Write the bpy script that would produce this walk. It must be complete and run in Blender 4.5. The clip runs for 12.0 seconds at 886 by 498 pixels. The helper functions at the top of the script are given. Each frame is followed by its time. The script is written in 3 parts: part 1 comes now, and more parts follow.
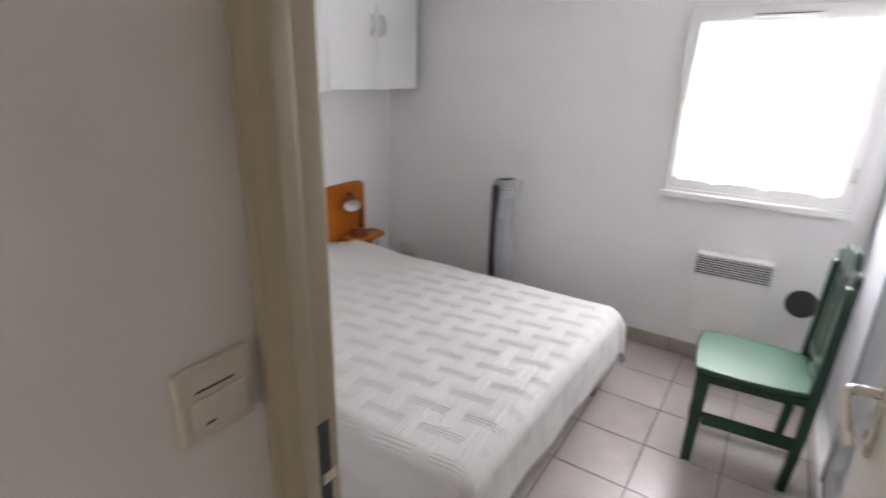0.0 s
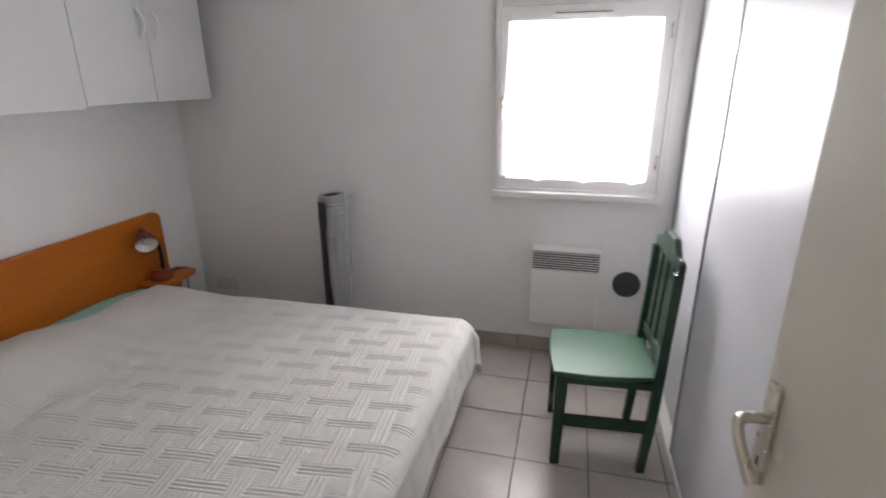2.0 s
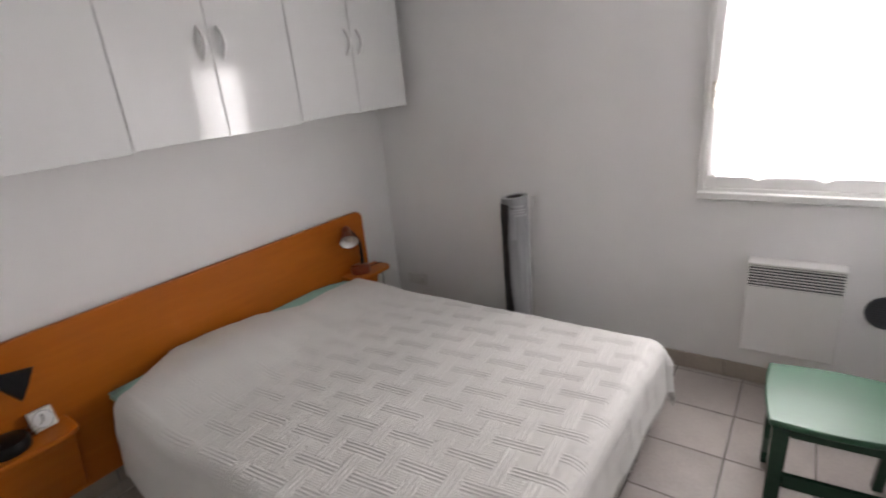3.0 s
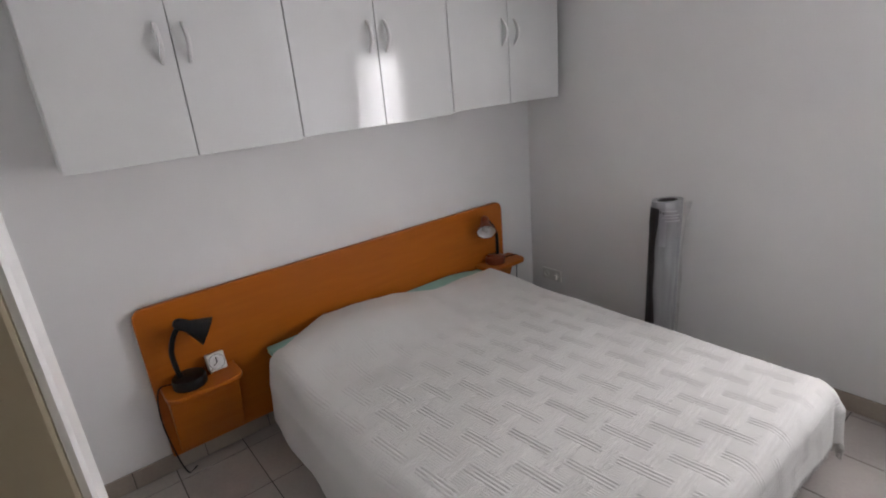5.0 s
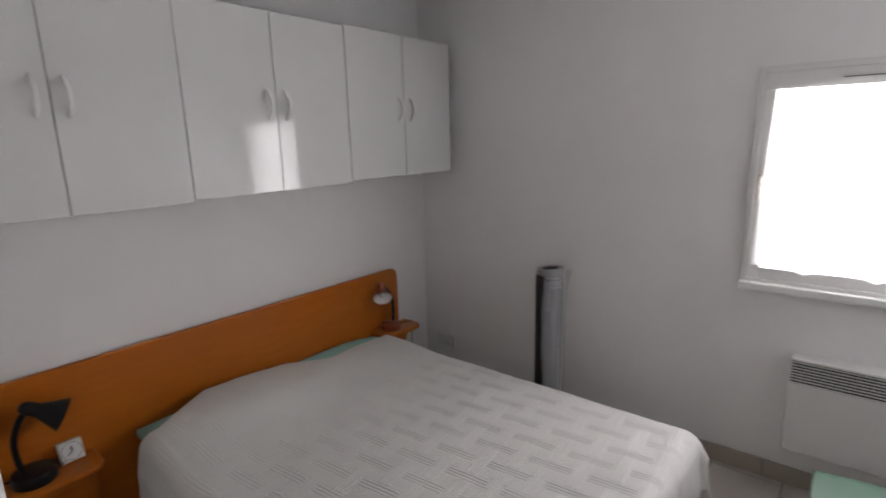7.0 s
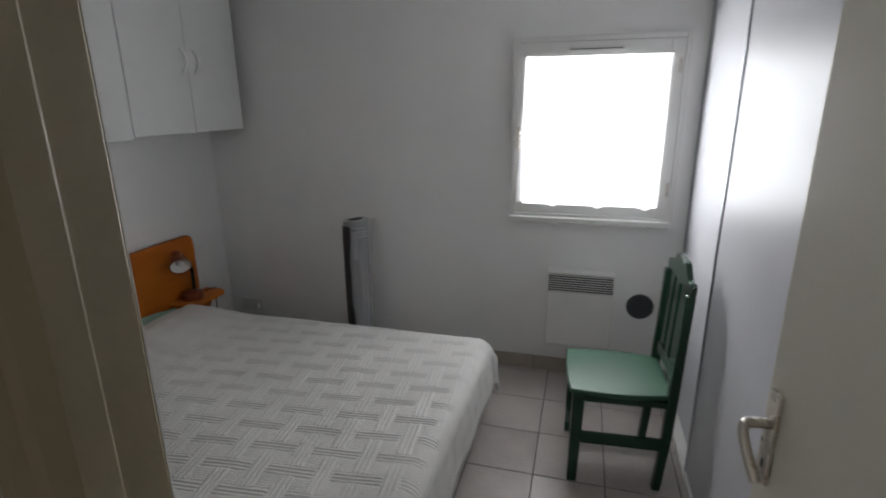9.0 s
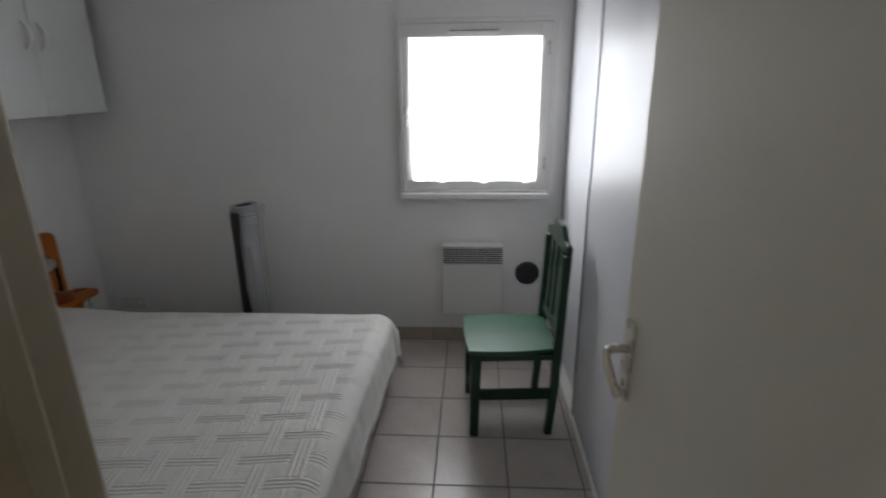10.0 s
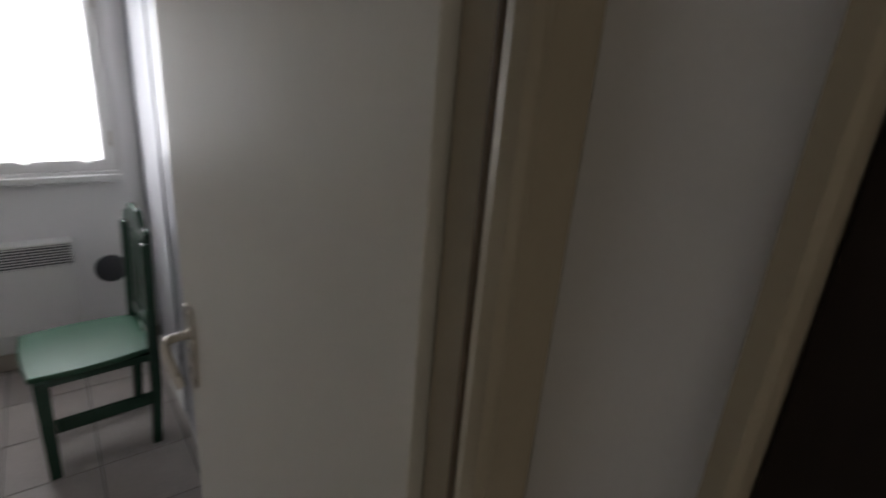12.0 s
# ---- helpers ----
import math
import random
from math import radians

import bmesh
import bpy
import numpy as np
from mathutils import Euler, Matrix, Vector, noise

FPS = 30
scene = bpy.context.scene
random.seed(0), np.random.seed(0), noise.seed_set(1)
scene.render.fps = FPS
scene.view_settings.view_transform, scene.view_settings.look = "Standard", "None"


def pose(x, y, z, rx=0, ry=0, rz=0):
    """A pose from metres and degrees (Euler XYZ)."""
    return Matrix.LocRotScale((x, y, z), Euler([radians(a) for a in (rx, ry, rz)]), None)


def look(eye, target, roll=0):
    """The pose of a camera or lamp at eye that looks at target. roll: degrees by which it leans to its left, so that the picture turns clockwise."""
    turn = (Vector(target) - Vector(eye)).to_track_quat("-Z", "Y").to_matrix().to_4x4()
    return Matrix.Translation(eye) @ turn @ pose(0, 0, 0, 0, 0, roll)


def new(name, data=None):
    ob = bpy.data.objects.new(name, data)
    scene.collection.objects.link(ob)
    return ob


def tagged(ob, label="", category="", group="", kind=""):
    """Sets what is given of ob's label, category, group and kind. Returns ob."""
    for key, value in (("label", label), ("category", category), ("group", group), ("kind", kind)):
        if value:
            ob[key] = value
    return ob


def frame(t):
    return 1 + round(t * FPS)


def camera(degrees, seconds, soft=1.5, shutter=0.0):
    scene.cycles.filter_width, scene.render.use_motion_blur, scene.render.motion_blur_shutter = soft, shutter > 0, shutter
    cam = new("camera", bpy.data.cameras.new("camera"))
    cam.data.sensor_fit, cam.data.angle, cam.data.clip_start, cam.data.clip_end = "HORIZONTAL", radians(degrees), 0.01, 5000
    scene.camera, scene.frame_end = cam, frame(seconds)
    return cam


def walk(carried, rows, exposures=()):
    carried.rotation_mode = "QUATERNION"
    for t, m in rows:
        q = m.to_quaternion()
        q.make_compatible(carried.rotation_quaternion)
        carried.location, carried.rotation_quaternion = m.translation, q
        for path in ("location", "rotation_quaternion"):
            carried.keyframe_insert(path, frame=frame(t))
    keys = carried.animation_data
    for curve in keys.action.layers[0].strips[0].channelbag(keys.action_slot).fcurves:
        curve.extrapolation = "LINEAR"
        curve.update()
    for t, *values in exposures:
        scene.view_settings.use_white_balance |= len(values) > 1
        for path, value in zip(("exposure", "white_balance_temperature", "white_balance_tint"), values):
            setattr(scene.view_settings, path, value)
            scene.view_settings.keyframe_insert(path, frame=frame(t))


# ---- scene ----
cam = camera(81.9, 12.0, soft=1.9, shutter=0.5)
PATH = [
    (0, (2.454, -2.974, 1.511), (1.416, -1.391, 0.866), 1.4),
    (0.5, (2.396, -2.909, 1.523), (1.74, -1.128, 0.891), 1.2),
    (1, (2.339, -2.863, 1.53), (1.885, -1.022, 0.891), 1.2),
    (1.5, (2.324, -2.806, 1.529), (1.937, -0.952, 0.887), 0.8),
    (2, (2.337, -2.717, 1.532), (1.876, -0.879, 0.89), -0.4),
    (2.5, (2.356, -2.613, 1.557), (1.521, -0.915, 0.911), -3.8),
    (3, (2.341, -2.582, 1.564), (1.21, -1.062, 0.925), -5.7),
    (3.5, (2.342, -2.577, 1.564), (1.033, -1.204, 0.931), -6.6),
    (5.3, (2.317, -2.571, 1.614), (0.793, -1.442, 0.992), -5.4),
    (5.5, (2.32, -2.568, 1.621), (0.782, -1.434, 1.047), -5.3),
    (6, (2.319, -2.5725, 1.628), (0.784, -1.386, 1.176), -4.4),
    (6.5, (2.317, -2.5925, 1.63), (0.878, -1.272, 1.208), -2.9),
    (7, (2.315, -2.62, 1.619), (1.077, -1.109, 1.194), -1.5),
    (7.5, (2.321, -2.667, 1.61), (1.277, -1.025, 1.139), -0.9),
    (9.3, (2.322, -2.870, 1.563), (1.913, -0.985, 1.002), -0.4),
    (9.5, (2.322, -2.889, 1.565), (1.985, -0.999, 1.004), -0.3),
    (10, (2.344, -2.909, 1.543), (2.231, -1.008, 0.93), -0.7),
    (10.5, (2.424, -2.962, 1.534), (2.544, -1.068, 0.905), 0.9),
    (11, (2.470, -2.991, 1.534), (2.790, -1.128, 0.882), 1.7),
    (11.5, (2.498, -2.963, 1.538), (3.236, -1.223, 0.884), 2.8),
    (12, (2.501, -2.94, 1.548), (3.679, -1.462, 0.892), 4.8),
]
EXPOSURES = [(0, 0.5, 6650, 14), (0.5, 0.46, 6480, 13), (1, 0.34, 6400, 12), (1.5, 0.21, 6420, 11), (2, -0.02, 6800, 14), (2.5, -0.08, 6950, 16), (3, 0.08, 7000, 15), (3.5, 0.07, 6850, 14),
             (5.5, -0.1, 6750, 14), (6, -0.2, 6800, 13), (6.5, -0.28, 6800, 13), (7, -0.39, 6850, 14), (7.5, -0.49, 6800, 12), (9.5, -0.95, 6550, 8), (10, -1.02, 6550, 8), (10.5, -1.09, 6700, 12), (11.5, -1.0, 6650, 12), (12, -1.06, 6600, 11)]
walk(cam, [(t, look(eye, target, roll)) for t, eye, target, roll in PATH], EXPOSURES)

# ---- light and exposure ----
world = bpy.data.worlds.new("sky")
scene.world = world
world.use_nodes = True
wn = world.node_tree.nodes
sky = wn.new("ShaderNodeTexSky")
sky.sky_type = "NISHITA"
sky.sun_disc = False
sky.sun_elevation = radians(40)
sky.sun_rotation = radians(200)
world.node_tree.links.new(sky.outputs[0], wn["Background"].inputs[0])
wn["Background"].inputs[1].default_value = 0.1


def opening_lamp(name, x, y, z, rz, sx, sz, watts, colour):
    """Area lamp in an opening, in place of the sky's light or as added fill."""
    lamp = bpy.data.lights.new(name, "AREA")
    lamp.shape, lamp.size, lamp.size_y = "RECTANGLE", sx, sz
    lamp.energy, lamp.color = watts, colour
    ob = new(name, lamp)
    ob.matrix_world = pose(x, y, z, 90, 0, rz)
    return ob


opening_lamp("window_daylight", 2.352, 0.13, 1.42, 180, 0.78, 0.86, 35, (0.96, 0.985, 1.04))
# added fill for the hall, shining from an unseen gap in its east wall
opening_lamp("hall_fill_light", 3.06, -4.95, 1.25, 90, 0.86, 1.9, 15, (1.0, 0.95, 0.88))


# ---- materials ----
def mat(name, colour, rough=0.6, vary=0.06, scale=6.0, fine=120.0, bump=0.05, metal=0.0, coat=0.0, spread=0.0, stretch=(1, 1, 1), gloss_vary=0.06, tint=None, spec=0.5):
    """Principled surface with stains at two scales, relief and uneven gloss."""
    m = bpy.data.materials.new(name)
    m.use_nodes = True
    n, l = m.node_tree.nodes, m.node_tree.links
    b = n["Principled BSDF"]
    co = n.new("ShaderNodeTexCoord")
    mp = n.new("ShaderNodeMapping")
    mp.inputs["Scale"].default_value = stretch
    l.new(co.outputs["Object"], mp.inputs[0])
    big = n.new("ShaderNodeTexNoise")
    big.inputs["Scale"].default_value, big.inputs["Detail"].default_value = scale, 5
    small = n.new("ShaderNodeTexNoise")
    small.inputs["Scale"].default_value, small.inputs["Detail"].default_value = fine, 4
    l.new(mp.outputs[0], big.inputs["Vector"])
    l.new(mp.outputs[0], small.inputs["Vector"])
    add = n.new("ShaderNodeMath")
    add.operation = "MULTIPLY_ADD"
    l.new(small.outputs[0], add.inputs[0])
    add.inputs[1].default_value = 0.45
    l.new(big.outputs[0], add.inputs[2])
    last = add.outputs[0]
    if spread:
        info = n.new("ShaderNodeObjectInfo")
        more = n.new("ShaderNodeMath")
        more.operation = "MULTIPLY_ADD"
        l.new(info.outputs["Random"], more.inputs[0])
        more.inputs[1].default_value = spread
        l.new(last, more.inputs[2])
        last = more.outputs[0]
    ramp = n.new("ShaderNodeValToRGB")
    ramp.color_ramp.elements[0].position, ramp.color_ramp.elements[1].position = 0.4, 1.05 + spread * 0.6
    c = Vector(colour)
    other = Vector(tint) if tint else c * (1 + vary)
    ramp.color_ramp.elements[0].color = (*(c * (1 - vary)), 1)
    ramp.color_ramp.elements[1].color = (*[min(v, 0.95) for v in other], 1)
    l.new(last, ramp.inputs[0])
    l.new(ramp.outputs[0], b.inputs["Base Color"])
    rr = n.new("ShaderNodeMapRange")
    l.new(big.outputs[0], rr.inputs[0])
    rr.inputs[1].default_value, rr.inputs[2].default_value = 0.3, 0.7
    rr.inputs[3].default_value, rr.inputs[4].default_value = max(rough - gloss_vary, 0.02), min(rough + gloss_vary, 1)
    l.new(rr.outputs[0], b.inputs["Roughness"])
    b.inputs["Metallic"].default_value = metal
    b.inputs["Specular IOR Level"].default_value = spec
    b.inputs["Coat Weight"].default_value = coat
    b.inputs["Coat Roughness"].default_value = 0.15
    if bump:
        bp = n.new("ShaderNodeBump")
        bp.inputs["Strength"].default_value, bp.inputs["Distance"].default_value = bump, 0.01
        l.new(add.outputs[0], bp.inputs["Height"])
        l.new(bp.outputs[0], b.inputs["Normal"])
    return m


WALL = mat("painted_plaster", (0.86, 0.85, 0.84), 0.75, 0.03, 3, 160, 0.06)
HALLWALL = mat("hall_paint", (0.83, 0.81, 0.785), 0.75, 0.03, 3, 160, 0.06)
CEIL = mat("ceiling_paint", (0.88, 0.875, 0.865), 0.85, 0.02, 3, 160, 0.05)
TILE = mat("floor_tile", (0.40, 0.355, 0.33), 0.3, 0.15, 5, 70, 0.03, spread=0.25, tint=(0.47, 0.425, 0.395), gloss_vary=0.03)
GROUT = mat("grout", (0.10, 0.088, 0.08), 0.9, 0.2, 12, 200, 0.2)
PLINTH = mat("plinth_tile", (0.40, 0.34, 0.29), 0.4, 0.12, 6, 80, 0.03, spread=0.2)
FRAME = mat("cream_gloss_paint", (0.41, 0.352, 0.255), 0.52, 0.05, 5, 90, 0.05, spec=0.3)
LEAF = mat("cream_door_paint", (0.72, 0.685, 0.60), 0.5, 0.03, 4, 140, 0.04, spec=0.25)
WHITEWOOD = mat("white_window_paint", (0.78, 0.77, 0.75), 0.4, 0.03, 5, 90, 0.03)
CARCASS = mat("white_melamine", (0.74, 0.74, 0.72), 0.35, 0.02, 4, 120, 0.02)
GLOSS = mat("white_gloss_laminate", (0.74, 0.74, 0.73), 0.075, 0.02, 4, 120, 0.004, gloss_vary=0.012)
CLOSET = mat("grey_white_laminate", (0.66, 0.66, 0.69), 0.37, 0.03, 4, 120, 0.01, gloss_vary=0.03, spec=0.17)
ALU = mat("brushed_aluminium", (0.45, 0.46, 0.5), 0.35, 0.05, 8, 150, 0.03, metal=1.0, stretch=(1, 1, 0.1))
STEEL = mat("satin_nickel", (0.62, 0.58, 0.52), 0.3, 0.04, 20, 200, 0.02, metal=1.0)
WHITEPL = mat("white_plastic", (0.76, 0.75, 0.72), 0.4, 0.03, 10, 200, 0.01)
HANDLE = mat("pale_grey_plastic", (0.80, 0.785, 0.775), 0.35, 0.03, 10, 200, 0.01)
BEIGEPL = mat("ivory_plastic", (0.66, 0.60, 0.52), 0.5, 0.04, 10, 200, 0.02)
DARKPL = mat("dark_grille", (0.035, 0.037, 0.043), 0.55, 0.1, 20, 200, 0.03)
VENTG = mat("dark_grey_plastic", (0.065, 0.068, 0.078), 0.5, 0.12, 20, 200, 0.03)
RADW = mat("radiator_enamel", (0.80, 0.79, 0.77), 0.35, 0.02, 6, 150, 0.01)
WOOD = mat("orange_beech", (0.46, 0.118, 0.008), 0.38, 0.13, 3.0, 30, 0.015, coat=0.03, stretch=(1, 0.15, 1.2), tint=(0.54, 0.152, 0.014), spec=0.32)
LEGWOOD = mat("reddish_wood", (0.20, 0.065, 0.03), 0.45, 0.15, 4, 60, 0.05, stretch=(1, 1, 0.15))
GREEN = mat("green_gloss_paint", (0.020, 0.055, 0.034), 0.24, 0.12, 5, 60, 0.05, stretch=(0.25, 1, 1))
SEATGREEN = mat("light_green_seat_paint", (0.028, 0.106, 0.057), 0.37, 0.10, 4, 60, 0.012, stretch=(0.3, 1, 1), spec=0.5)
BLACK = mat("black_plastic", (0.007, 0.007, 0.008), 0.4, 0.1, 20, 200, 0.02, spec=0.3)
TERRA = mat("terracotta_enamel", (0.24, 0.055, 0.022), 0.3, 0.08, 15, 150, 0.02)
MINT = mat("mint_sheet", (0.31, 0.55, 0.50), 0.85, 0.08, 10, 300, 0.12)
CLOTH = mat("white_cotton", (0.67, 0.655, 0.63), 0.92, 0.06, 4, 420, 0.30)
WRAP = mat("grey_plastic_wrap", (0.37, 0.375, 0.39), 0.34, 0.22, 34, 110, 0.3, coat=0.35, stretch=(1, 1, 0.06), metal=0.12)
WRAPDARK = mat("dark_roll_edge", (0.080, 0.075, 0.076), 0.4, 0.5, 20, 80, 0.35, stretch=(1, 1, 0.2), coat=0.3)
# near-black colour carries the unlit look of the side room and its doorway
DARKROOM = mat("unlit_dark", (0.022, 0.015, 0.011), 0.6, 0.25, 4, 60, 0.05, stretch=(1, 1, 0.1), spec=0.2)
# the wrap's creases: paler than the wrap so that their glint is in the colour
CRINKLE = mat("shiny_crease_glint", (0.62, 0.63, 0.65), 0.18, 0.1, 30, 120, 0.1, coat=0.4)
PAPER = mat("grey_label_paper", (0.48, 0.49, 0.51), 0.6, 0.05, 20, 200, 0.02)
CARDB = mat("roll_core", (0.09, 0.085, 0.08), 0.85, 0.15, 20, 150, 0.05)
RINGGREY = mat("grey_ring", (0.16, 0.16, 0.18), 0.4, 0.05, 30, 200, 0.0)
DIAL = mat("clock_dial", (0.78, 0.79, 0.8), 0.3, 0.02, 30, 200, 0.0)
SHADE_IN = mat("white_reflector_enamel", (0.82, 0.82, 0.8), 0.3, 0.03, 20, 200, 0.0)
# shade of the jamb's groove as a dark brown colour
GROOVEDARK = mat("groove_shade_brown", (0.15, 0.11, 0.07), 0.7, 0.1, 20, 200, 0.02)
BASEW = mat("bed_base_fabric", (0.34, 0.32, 0.29), 0.9, 0.08, 10, 300, 0.1)


def glass(name):
    m = bpy.data.materials.new(name)
    m.use_nodes = True
    b = m.node_tree.nodes["Principled BSDF"]
    b.inputs["Transmission Weight"].default_value = 1.0
    b.inputs["Roughness"].default_value = 0.02
    b.inputs["IOR"].default_value = 1.45
    return m


def voile(name):
    """Thin white curtain: part of the light goes straight through its weave."""
    m = bpy.data.materials.new(name)
    m.use_nodes = True
    n, l = m.node_tree.nodes, m.node_tree.links
    n.remove(n["Principled BSDF"])
    out = n["Material Output"]
    tr, tl, df = n.new("ShaderNodeBsdfTransparent"), n.new("ShaderNodeBsdfTranslucent"), n.new("ShaderNodeBsdfDiffuse")
    tl.inputs[0].default_value = (0.9, 0.9, 0.9, 1)
    df.inputs[0].default_value = (0.85, 0.85, 0.85, 1)
    a, b = n.new("ShaderNodeMixShader"), n.new("ShaderNodeMixShader")
    co, wv = n.new("ShaderNodeTexCoord"), n.new("ShaderNodeTexWave")
    wv.inputs["Scale"].default_value, wv.inputs["Distortion"].default_value = 60, 1.5
    l.new(co.outputs["Object"], wv.inputs["Vector"])
    mr = n.new("ShaderNodeMapRange")
    mr.inputs[3].default_value, mr.inputs[4].default_value = 0.40, 0.52
    l.new(wv.outputs[1], mr.inputs[0])
    a.inputs[0].default_value = 0.35
    l.new(tl.outputs[0], a.inputs[1])
    l.new(df.outputs[0], a.inputs[2])
    l.new(mr.outputs[0], b.inputs[0])
    l.new(tr.outputs[0], b.inputs[1])
    l.new(a.outputs[0], b.inputs[2])
    l.new(b.outputs[0], out.inputs[0])
    return m


def clear_film(name):
    m = bpy.data.materials.new(name)
    m.use_nodes = True
    n, l = m.node_tree.nodes, m.node_tree.links
    n.remove(n["Principled BSDF"])
    tr, gl, mx = n.new("ShaderNodeBsdfTransparent"), n.new("ShaderNodeBsdfPrincipled"), n.new("ShaderNodeMixShader")
    gl.inputs["Base Color"].default_value = (0.75, 0.76, 0.78, 1)
    gl.inputs["Roughness"].default_value = 0.2
    nz, mr = n.new("ShaderNodeTexNoise"), n.new("ShaderNodeMapRange")
    nz.inputs["Scale"].default_value = 40
    l.new(nz.outputs[0], mr.inputs[0])
    mr.inputs[1].default_value, mr.inputs[2].default_value = 0.4, 0.75
    mr.inputs[3].default_value, mr.inputs[4].default_value = 0.05, 0.4
    l.new(mr.outputs[0], mx.inputs[0])
    l.new(tr.outputs[0], mx.inputs[1])
    l.new(gl.outputs[0], mx.inputs[2])
    l.new(mx.outputs[0], n["Material Output"].inputs[0])
    return m


FILM = clear_film("clear_plastic_film")
GLASS = glass("window_glass")
VOILE = voile("white_voile")


# ---- mesh helpers ----
def mesh_of(name, bm, material, smooth=True):
    me = bpy.data.meshes.new(name)
    bmesh.ops.recalc_face_normals(bm, faces=bm.faces)
    bm.to_mesh(me)
    bm.free()
    me.materials.append(material)
    if smooth:
        for p in me.polygons:
            p.use_smooth = True
        me.set_sharp_from_angle(angle=radians(32))
        for p in me.polygons:
            if p.area > 0.003:
                p.use_smooth = False
    return me


def part(name, bm, material, parent, label=""):
    ob = new(name, mesh_of(name, bm, material))
    ob.parent = parent
    if label:
        ob["label"] = label
    return ob


def whole(name, bm, material, label, category, kind="", group=""):
    return tagged(new(name, mesh_of(name, bm, material)), label, category, group, kind)


def thing(name, m, label, category, group=""):
    ob = new(name)
    ob.empty_display_size = 0.1
    ob.matrix_world = m
    return tagged(ob, label, category, group)


def structure(name, bm, material, label="", category=""):
    return tagged(new(name, mesh_of(name, bm, material, False)), label, category, "", "structure")


def box(x0, x1, y0, y1, z0, z1, bevel=0.0, segments=2, bm=None):
    b = bmesh.new()
    bmesh.ops.create_cube(b, size=1)
    bmesh.ops.scale(b, vec=(x1 - x0, y1 - y0, z1 - z0), verts=b.verts)
    bmesh.ops.translate(b, vec=((x0 + x1) / 2, (y0 + y1) / 2, (z0 + z1) / 2), verts=b.verts)
    if bevel:
        bmesh.ops.bevel(b, geom=b.edges[:], offset=bevel, segments=segments, profile=0.6, affect="EDGES")
    return b if bm is None else join(bm, b)


def join(bm, other):
    me = bpy.data.meshes.new("joined")
    other.to_mesh(me)
    other.free()
    bm.from_mesh(me)
    bpy.data.meshes.remove(me)
    return bm


def lathe(profile, steps=32, m=None, cap=True):
    """Turns (radius, height) pairs round z."""
    bm = bmesh.new()
    rings = []
    for r, z in profile:
        rings.append([bm.verts.new((r * math.cos(2 * math.pi * i / steps), r * math.sin(2 * math.pi * i / steps), z)) for i in range(steps)])
    for a, b in zip(rings, rings[1:]):
        for i in range(steps):
            bm.faces.new((a[i], a[(i + 1) % steps], b[(i + 1) % steps], b[i]))
    for ring in (rings[0], rings[-1]):
        if cap and profile[rings.index(ring)][0] > 1e-4:
            bm.faces.new(ring)
    bmesh.ops.remove_doubles(bm, verts=bm.verts, dist=1e-6)
    if m is not None:
        bm.transform(m)
    return bm


def rod(points, radius, steps=20, bm=None, radii=None):
    """A round bar along a line of points."""
    b = bmesh.new() if bm is None else bm
    pts = [Vector(p) for p in points]
    rings = []
    for i, p in enumerate(pts):
        way = (pts[min(i + 1, len(pts) - 1)] - pts[max(i - 1, 0)]).normalized()
        q = way.to_track_quat("Z", "Y").to_matrix()
        r = radii[i] if radii else radius
        rings.append([b.verts.new(p + q @ Vector((r * math.cos(2 * math.pi * k / steps), r * math.sin(2 * math.pi * k / steps), 0))) for k in range(steps)])
    for a, c in zip(rings, rings[1:]):
        for k in range(steps):
            b.faces.new((a[k], a[(k + 1) % steps], c[(k + 1) % steps], c[k]))
    b.faces.new(rings[0]), b.faces.new(rings[-1])
    return b


def smooth_line(points, steps=8):
    """Catmull-Rom line through the points."""
    p = [Vector(v) for v in points]
    p = [2 * p[0] - p[1]] + p + [2 * p[-1] - p[-2]]
    out = []
    for i in range(1, len(p) - 2):
        for s in range(steps):
            t = s / steps
            out.append(0.5 * (2 * p[i] + (p[i + 1] - p[i - 1]) * t + (2 * p[i - 1] - 5 * p[i] + 4 * p[i + 1] - p[i + 2]) * t * t + (3 * p[i] - p[i - 1] - 3 * p[i + 1] + p[i + 2]) * t ** 3))
    return out + [p[-2]]


def slab(outline, depth, axis="x", bevel=0.0, segments=3):
    """A flat outline of (a, b) pairs given thickness from 0 to depth along the axis; the others keep their order."""
    bm = bmesh.new()
    put = {"x": lambda a, b, d: (d, a, b), "y": lambda a, b, d: (a, d, b), "z": lambda a, b, d: (a, b, d)}[axis]
    lo = [bm.verts.new(put(a, b, 0)) for a, b in outline]
    hi = [bm.verts.new(put(a, b, depth)) for a, b in outline]
    bm.faces.new(lo), bm.faces.new(hi)
    n = len(outline)
    for i in range(n):
        bm.faces.new((lo[i], lo[(i + 1) % n], hi[(i + 1) % n], hi[i]))
    bmesh.ops.recalc_face_normals(bm, faces=bm.faces)
    if bevel:
        edges = [e for e in bm.edges if len(e.link_faces) == 2 and e.calc_face_angle() > 1.0]
        bmesh.ops.bevel(bm, geom=edges, offset=bevel, segments=segments, profile=0.5, affect="EDGES")
    return bm


def rounded(x0, x1, y0, y1, radii, steps=6):
    """Outline of a rectangle with radii at (x0,y0), (x1,y0), (x1,y1), (x0,y1)."""
    out = []
    for (cx, cy, sx, sy, a0), r in zip(((x0, y0, 1, 1, 180), (x1, y0, -1, 1, 270), (x1, y1, -1, -1, 0), (x0, y1, 1, -1, 90)), radii):
        if r <= 0:
            out.append((cx, cy))
            continue
        for k in range(steps + 1):
            a = radians(a0 + 90 * k / steps)
            out.append((cx + sx * r + r * math.cos(a), cy + sy * r + r * math.sin(a)))
    return out


